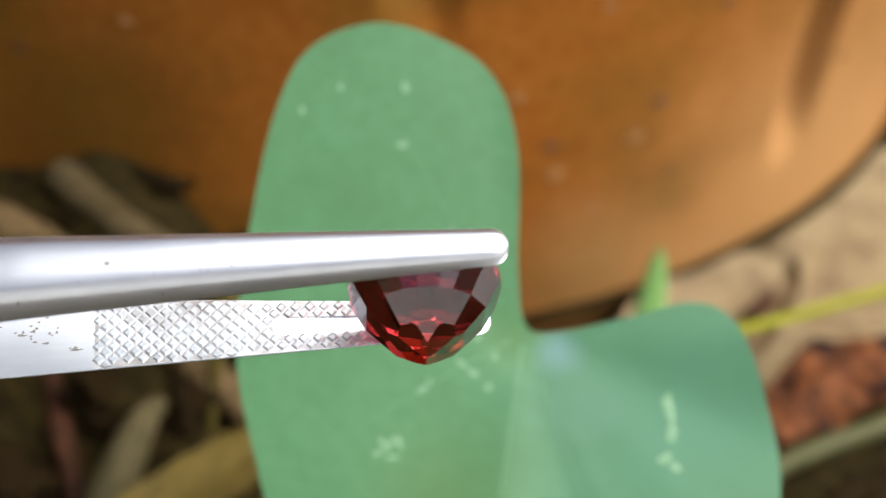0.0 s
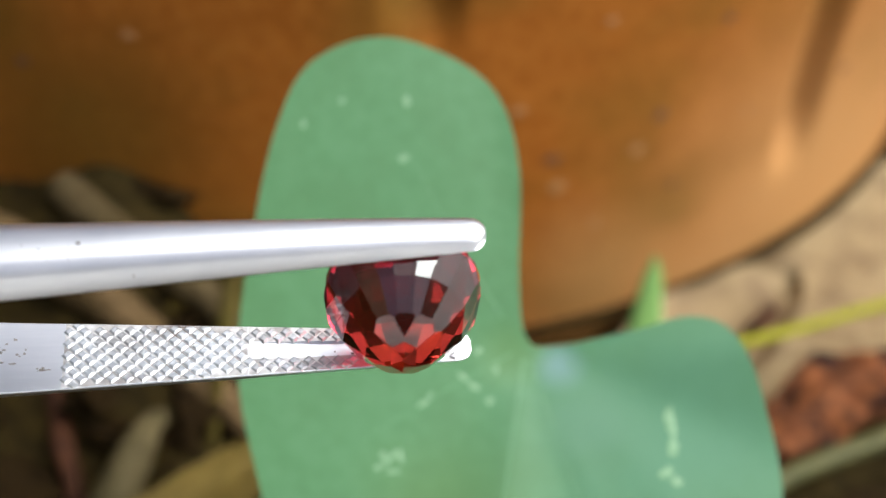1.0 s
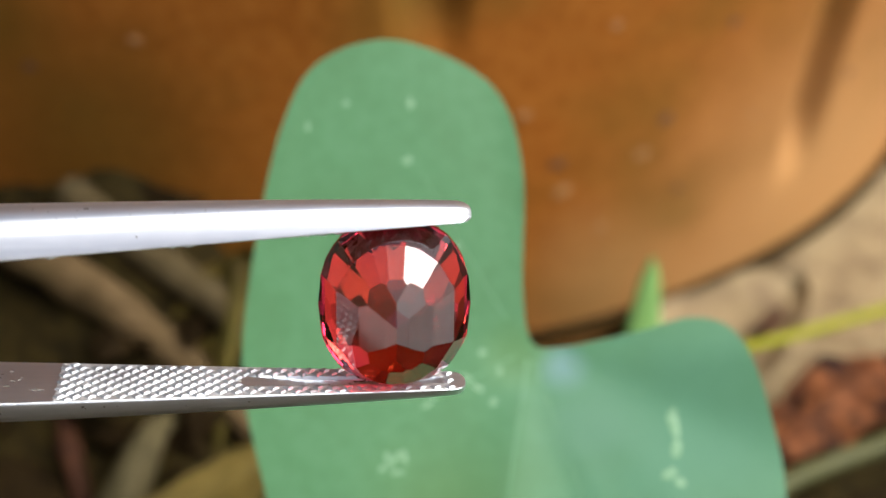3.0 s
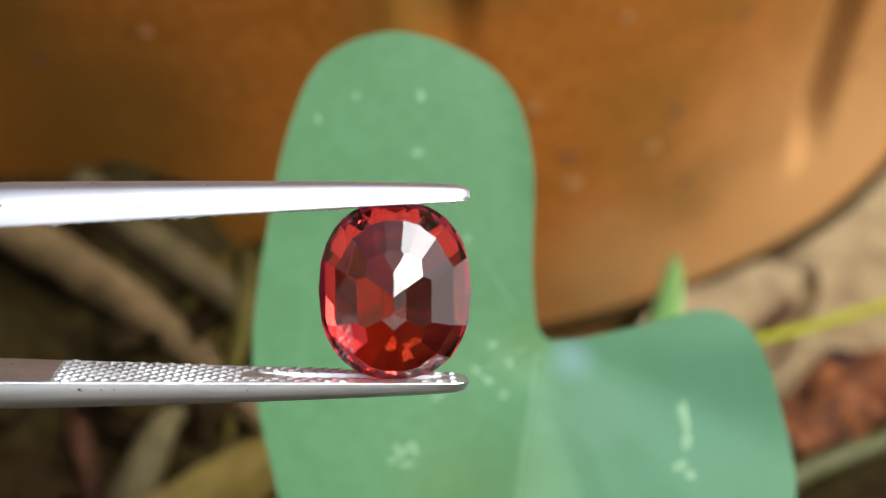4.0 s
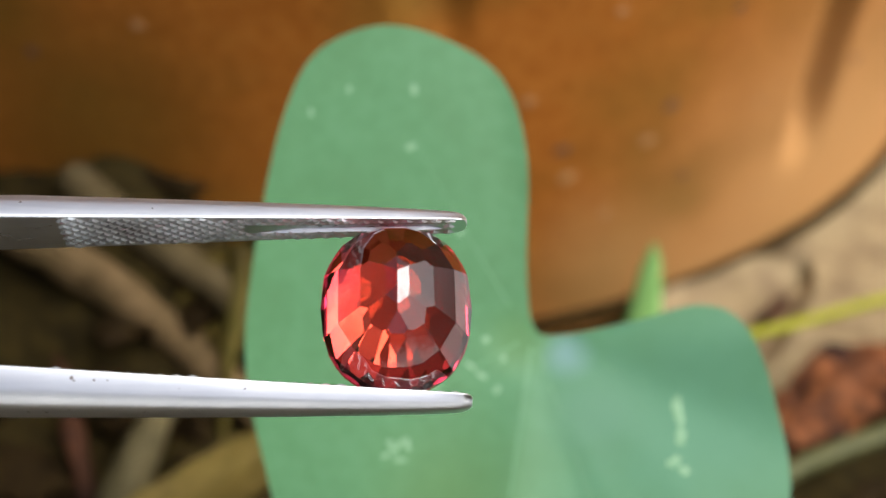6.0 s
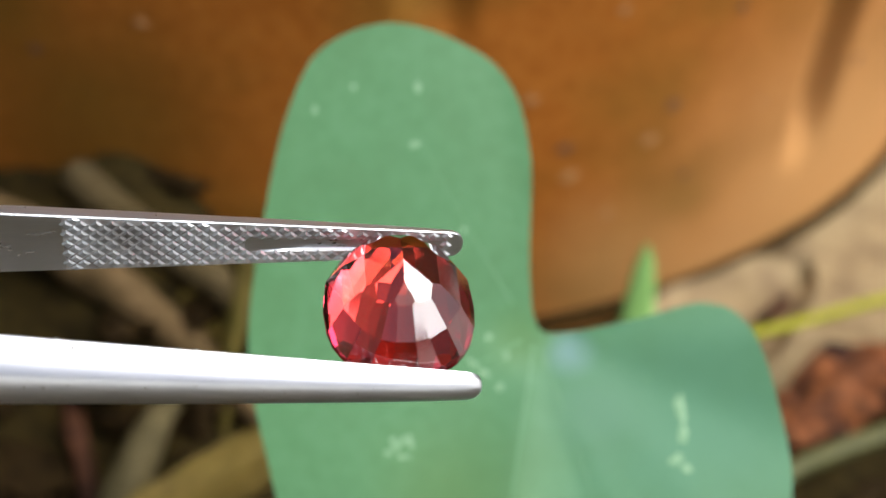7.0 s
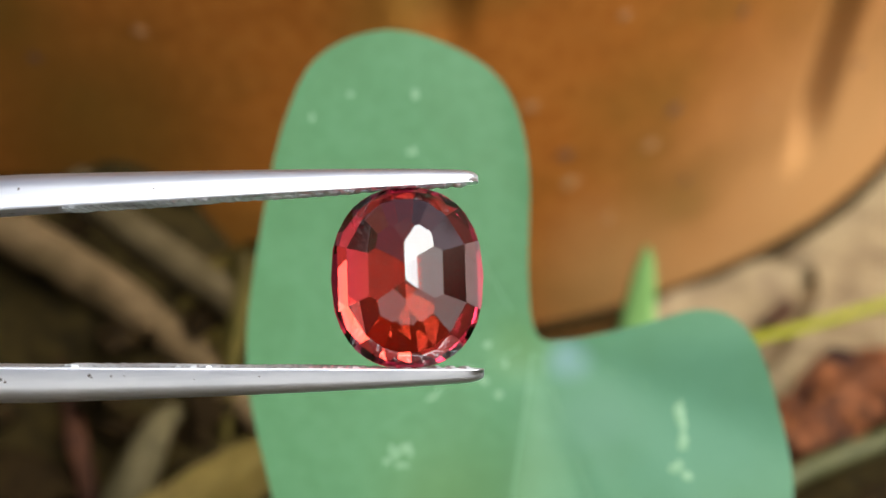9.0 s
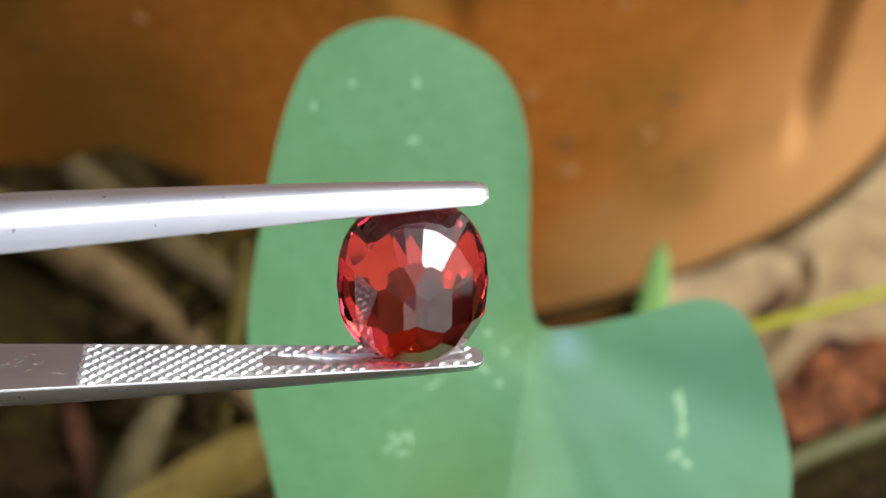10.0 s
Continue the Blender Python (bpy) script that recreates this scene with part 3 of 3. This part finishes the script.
    marks += [(rng.gauss(-2.0, 1.0), rng.uniform(-0.3, 0.3), rng.uniform(0.06, 0.3), rng.uniform(0.03, 0.09)) for _ in range(14)]
    for x, y, a, b in marks:
        k = 12
        deep = 0.18 if x > SLOT[0] else 0.0
        vs = []
        for j in range(k):
            t = 2 * math.pi * j / k
            rr = rng.uniform(0.45, 1.1)
            qx = x + a * rr * math.cos(t)
            vs.append(Vector((qx, max(-0.34 * half_width(x), min(0.34 * half_width(x), y + b * rr * math.sin(t))) if deep else y + b * rr * math.sin(t), side * (half_gap(qx) + RECESS + deep - 0.012))) * MM)
        order = tuple(range(k))
        part("smudge", vs, [order if side < 0 else order[::-1]], STAIN if deep else SMUDGE, arm)
    # specks of grime: x, place along the section (0 inner edge, 1 middle of the back), size
    rng = random.Random(20 + side)
    spots = ((-14.4, 0.9, 0.11), (-20.2, 0.75, 0.13), (-9.0, 0.7, 0.06), (-18.3, 0.45, 0.07), (-12.1, 0.3, 0.05)) if side > 0 else ((-15.2, 0.15, 0.10), (-15.1, 0.20, 0.06), (-14.2, 0.17, 0.06), (-13.6, 0.16, 0.04), (-10.4, 0.3, 0.03), (-7.4, 0.22, 0.04), (-19.2, 0.25, 0.11), (-19.0, 0.32, 0.07), (-12.0, 0.8, 0.06), (-16.4, 0.85, 0.08))
    spots += tuple((rng.uniform(-19, -1), rng.uniform(0.55, 0.95), rng.uniform(0.025, 0.055)) for _ in range(14))
    for x, along, r in spots:
        k = 9
        vs = []
        for j in range(k):
            a = 2 * math.pi * j / k
            rr = r * rng.uniform(0.5, 1.2)
            qx = x + rr * math.cos(a)
            q = min(0.999, max(0.0, along + rr * math.sin(a) / 3.2)) * (len(SECTION) - 1) if along > 0.5 else 0
            if along > 0.5:
                i = int(q)
                (y0, z0), (y1, z1) = SECTION[i], SECTION[i + 1]
                y, z = y0 + (y1 - y0) * (q - i), z0 + (z1 - z0) * (q - i)
            else:      # on the flat flank
                z = 0.08 + along + rr * math.sin(a) / thickness(qx)
                y = 0.995 - (z - 0.08) * 0.205 / 0.47
            vs.append(Vector((qx, -y * half_width(qx) - 0.012, side * (half_gap(qx) + RECESS + z * thickness(qx) + 0.012))) * MM)
        order = tuple(range(k))
        part("grime_speck", vs, [order if side > 0 else order[::-1]], GRIME, arm)


def build_tweezers():
    tw = tagged(new("tweezers"), "satin stainless steel gem tweezers with knurled tips gripping the stone", "tweezers")
    build_arm(1, tw)
    build_arm(-1, tw)
    verts, faces = tube(mm([(-106, 0, 0), (-111, 0, 0), (-117, 0, 0)]), [0.0026, 0.0033, 0.003], around=16, flat=0.9)
    part("rear_joint", verts, faces, STEEL, tw, "welded steel end where the arms meet")
    return tw


# ---- litter that can be told apart ----
def build_rod(name, label, category, points, radii, material, rough=0.25, group="", flat=1.0):
    verts, faces = tube(mm(points), [r * MM for r in radii], around=12, rough=rough, steps=8, seed=len(points) + points[0][0], flat=flat)
    ob = new(name, mesh_of(name, verts, faces, material, True))
    tagged(ob, label, category, group)
    return ob


def build_dry_leaf(label, centre, length, width, turn, material, curl=0.35, tilt=(0, 0), seed=1, relief=0.25):
    """A curled fallen leaf with thickness and a midrib crease."""
    rows, cols = 16, 8
    rng = random.Random(seed)
    verts, faces = [], []
    for layer in (1, 0):
        for i in range(rows + 1):
            u = i / rows
            w = width * (math.sin(math.pi * min(1, u * 0.96 + 0.04)) ** 0.7) * (1 + 0.12 * noise.noise(Vector((u * 5, seed, 0))))
            for j in range(cols + 1):
                v = j / cols * 2 - 1
                z = curl * width * (v * v) + relief * width * noise.noise(Vector((u * 3, v * 1.5, seed))) + 0.48 * relief * length * (u - 0.5) ** 2
                verts.append(Vector(((u - 0.5) * length, v * w / 2, z + (0.25 if layer else -0.1))) * MM)
    c = cols + 1
    n = (rows + 1) * c
    for i in range(rows):
        for j in range(cols):
            q = (i * c + j, i * c + j + 1, (i + 1) * c + j + 1, (i + 1) * c + j)
            faces += [q[::-1], tuple(k + n for k in q)]
    for i in range(rows):
        for j in (0, cols):
            q = (i * c + j, (i + 1) * c + j, (i + 1) * c + j + n, i * c + j + n)
            faces.append(q if j == 0 else q[::-1])
    ob = new("dry_leaf", mesh_of("dry_leaf", verts, faces, material, True))
    ob.matrix_basis = pose(*[k * MM for k in centre], tilt[0], tilt[1], turn)
    line = [Vector(((u - 0.5) * length, 0, relief * width * noise.noise(Vector((u * 3, 0, seed))) + 0.48 * relief * length * (u - 0.5) ** 2 + 0.3)) * MM for u in [i / 8 for i in range(9)]]
    part("midrib", *tube(line, [0.45 * MM, 0.25 * MM], around=8, steps=2), material, ob, smooth=True)
    tagged(ob, label, "dry leaf")
    return ob


def build_bark(label, centre, size, turns, material, seed):
    """A split, jagged piece of bark."""
    bm = bmesh.new()
    bmesh.ops.create_icosphere(bm, subdivisions=3, radius=1)
    for v in bm.verts:
        k = 1 + 0.5 * noise.noise(v.co * 1.6 + Vector((seed, 0, 0))) + 0.22 * noise.noise(v.co * 4.5 + Vector((0, seed, 0)))
        v.co = Vector((v.co.x * size[0], v.co.y * size[1], v.co.z * size[2])) * k * MM
    me = bpy.data.meshes.new("bark_piece")
    bm.to_mesh(me)
    bm.free()
    me.materials.append(material)
    ob = new("bark_piece", me)
    ob.matrix_basis = pose(*[k * MM for k in centre], *turns)
    tagged(ob, label, "bark", "bark pieces on the soil")
    return ob


def build_debris():
    build_rod("twig", "thick pinkish-tan dry twig lying across the soil heap", "twig", [(-60, 123, 33.5), (-50, 122.6, 30.5), (-39.4, 121.5, 24.1), (-31.1, 119.3, 17.5), (-18, 115, 6), (-12, 113, 1)], [2.2, 2.5, 2.5, 2.2, 1.5], TWIG, 0.3)
    build_rod("twig", "grey-brown dry twig leaning against the pot", "twig", [(-41.0, 128.4, 31.5), (-33.6, 124.6, 27.2), (-27.5, 122.6, 23.2), (-19.9, 120.0, 17.6), (-8, 116, 3)], [1.9, 2.1, 2.1, 1.6], TWIG_GREY, 0.3)
    build_rod("twig", "short golden-brown twig stub beside the leaf", "twig", [(-21.6, 123, 25.5), (-22.0, 119.6, 20.0), (-23.2, 116.0, 14), (-24.5, 113, 4)], [1.1, 1.1, 0.8, 0.5], OLIVE, 0.25)
    build_rod("twig", "pale olive dry twig rising from the soil", "twig", [(-35.5, 93, -1), (-33.2, 101, 7.5), (-31.6, 106.5, 10.5), (-30.4, 111.0, 11.0), (-29.4, 116, 9)], [2.6, 2.6, 2.2, 1.6, 0.9], PALE_TWIG, 0.2)
    build_rod("bark_strip", "reddish-brown peeling bark strip on dark soil", "bark", [(-42, 119, 17), (-40.7, 113.6, 11.5), (-38.4, 107.1, 7.5), (-36.4, 101.9, 4), (-35, 97, 0)], [0.9, 1.2, 1.3, 1.0], BROWN_BARK, 0.5, flat=0.6)
    build_dry_leaf("curled yellow-olive dry leaf on the soil", (-22.5, 100.5, 11.5), 22, 7.5, 33, GOLD, 0.15, (8, -8), 3)
    build_dry_leaf("narrow golden-brown dry leaf leaning on the soil heap", (-24.0, 121.5, 19.5), 19, 8, 25, GOLD, 0.2, (42, -52), 14, 0.2)
    build_dry_leaf("large pale straw-coloured dry leaf beside the pot foot", (68.8, 160.4, -0.2), 101, 36, 43, STRAW, 0.01, (0, 0), 5, 0.02)
    build_dry_leaf("pale tan crumpled dry leaf", (36.5, 138.5, 1.6), 36, 17, 40, STRAW, 0.08, (2, -2), 8, 0.10)
    build_rod("bark_sliver", "dark brown bark sliver lying on a dry leaf", "bark", [(39.0, 134.5, 2.4), (42.0, 138.5, 3.2), (45.0, 142.5, 2.8), (46.5, 145.5, 2.0)], [0.4, 1.1, 1.0, 0.4], BROWN_BARK, 0.4, flat=0.4)
    build_rod("grass_stalk", "thin yellow-green grass stalk lying over dry leaves", "stalk", [(24, 124, 10), (34.2, 126.8, 9.6), (42.4, 129.9, 9.2), (55.9, 136.1, 8.6), (72, 144, 7.3), (100, 158, 2)], [0.6, 0.66, 0.66, 0.5], YELLOW, 0.05)
    build_rod("green_twig", "dull olive-green twig lying on the bark", "twig", [(24, 97, 4), (35.1, 102.5, 10.0), (41.5, 106.6, 9.9), (48.4, 110.1, 9.6), (60, 116, 8.5), (80, 124, 2)], [1.0, 1.2, 1.2, 1.0], DULL_GREEN, 0.12)
    build_bark("rust-red rough bark piece", (50, 124, 4.5), (9.5, 5, 3.6), (10, -8, 30), RED_BARK, 2)
    build_bark("rust-brown rough bark piece", (41, 117, 4.0), (7.0, 4.2, 3.4), (5, 10, 12), RED_BARK, 7)
    build_bark("dark brown bark piece", (47, 103, 3.0), (8.5, 4.5, 3.0), (0, 6, 40), CHIP, 12)
    build_bark("dark brown bark piece", (-46, 108, 5.0), (8.0, 5.0, 3.0), (0, 6, -30), CHIP, 17)
    build_bark("dark brown bark piece", (34, 112, 3.0), (6.0, 4.0, 3.0), (0, 6, -20), CHIP, 22)


def build_blade():
    """A pointed grass sprout close to the pot wall, its tip at the origin; it narrows again towards its foot."""
    verts, faces = [], []
    n, cross = 22, (-1, -0.5, 0, 0.5, 1)
    for i in range(n + 1):
        u = i / 14
        w = (2.3 * min(u, 1.0) ** 0.75 + 0.55 * min(1.0, 4 * u + 0.15)) * (1 - 0.5 * max(0.0, u - 1))
        for back in (0, 1):
            for v in cross:
                verts.append(Vector((v * w + 0.9 * u, 1.7 * u + 0.25 * abs(v) * u + 0.3 * back, -15.5 * u - 1.1)) * MM)
    for i in range(n):
        a, b = i * 10, i * 10 + 10
        for j in range(4):
            faces += [(a + j, b + j, b + j + 1, a + j + 1), (a + 5 + j, a + 6 + j, b + 6 + j, b + 5 + j)]
        faces += [(a, a + 5, b + 5, b), (a + 4, b + 4, b + 9, a + 9)]
    ob = new("grass_sprout", mesh_of("grass_sprout", verts, faces, GRASS, True))
    return tagged(ob, "small bright green pointed grass sprout before the pot", "grass")


build_ground()
build_added_walls()
build_bounce_slab()
build_pot()
build_leaf()
gem = build_gem()
tweezers = build_tweezers()
blade = build_blade()
build_debris()
build_litter()

# ---- what moves: tweezers and stone turn together in the hand, the grass blade sways ----
# seconds; millimetres right, ahead and up along the sight line; degrees of roll, lean and turn
HELD_ROWS = [
    (0, -0.03, 65.75, -2.12, 65.7, -2.97, 3.86),
    (0.5, -0.19, 63.53, -2.22, 58.1, -2.18, 3.63),
    (1, -1.09, 64.47, -1.75, 53.2, -2.53, 4.84),
    (1.5, -0.88, 65.46, -1.78, 47.7, -1.97, 4.73),
    (2, -1.03, 65.35, -1.23, 41.6, -2.31, 6.12),
    (2.5, -1.04, 65.20, -1.94, 33.6, -1.82, 5.70),
    (2.7, -1.22, 65.75, -1.93, 29.8, -1.99, 6.15),
    (3.8, -2.05, 66.05, -2.41, 15.3, -0.86, 4.93),
    (4, -2.05, 65.81, -2.03, 11.7, -0.84, 4.51),
    (4.5, -2.11, 65.89, -2.56, 3.0, 0.08, 4.65),
    (5, -1.87, 65.67, -2.15, -3.9, 0.20, 3.92),
    (5.5, -1.69, 66.28, -2.70, -9.8, 0.91, 5.95),
    (5.7, -1.59, 66.87, -3.18, -15.2, 1.04, 5.66),
    (6.8, -1.77, 66.70, -3.33, -40.6, 1.01, 8.03),
    (7, -1.72, 66.52, -3.40, -43.9, 1.49, 8.67),
    (7.5, -1.72, 67.04, -2.72, -43.1, 1.34, 8.58),
    (8, -2.16, 67.08, -1.52, -30.4, -0.02, 7.68),
    (8.5, -1.59, 67.29, -0.55, -15.5, -0.93, 6.38),
    (9, -1.06, 66.40, -1.39, -2.5, -1.59, 3.56),
    (9.5, -0.99, 66.20, -1.45, 9.1, -2.11, 4.95),
    (10, -1.00, 66.44, -2.10, 28.4, -2.89, 6.06),
]
# seconds; the sprout's tip: degrees round the pot, millimetres above its foot
BLADE_ROWS = [
    (0, -63.42, 14.58),
    (0.5, -63.78, 15.07),
    (1, -64.00, 15.70),
    (1.5, -63.98, 15.84),
    (2, -64.97, 16.54),
    (2.5, -64.72, 17.01),
    (2.7, -64.71, 16.81),
    (3.8, -63.84, 15.61),
    (4, -63.56, 15.21),
    (4.2, -64.09, 16.02),
    (4.3, -65.33, 16.68),
    (4.4, -66.37, 18.18),
    (4.5, -66.27, 17.88),
    (5, -66.16, 17.53),
    (5.5, -66.47, 18.33),
    (5.7, -64.94, 17.07),
    (6.8, -65.19, 16.85),
    (7, -65.58, 17.05),
    (7.5, -66.25, 17.82),
    (8, -67.30, 18.66),
    (8.5, -66.42, 17.97),
    (9, -65.70, 17.77),
    (9.5, -64.83, 16.78),
    (9.7, -64.34, 16.00),
    (10, -64.36, 15.78),
]


def motions():
    sight = pose(0, 0, 0.11214, -35, 0, 0)
    held = [(t, sight @ Matrix.Translation(Vector((x, y, z)) * MM) @ pose(0, 0, 0, 0, lean, 0) @ pose(0, 0, 0, 0, 0, turn) @ pose(0, 0, 0, roll, 0, 0)) for t, x, y, z, roll, lean, turn in HELD_ROWS]
    walk(tweezers, held)
    walk(gem, held)
    eye = Vector((0, 0, 0.1121))
    walk(blade, [(t, Matrix.Translation(pot_point(radians(a), z * MM, 0.0043).lerp(eye, 0.10)) @ pose(0, 0, 0, 0, 0, a + 90)) for t, a, z in BLADE_ROWS])


motions()
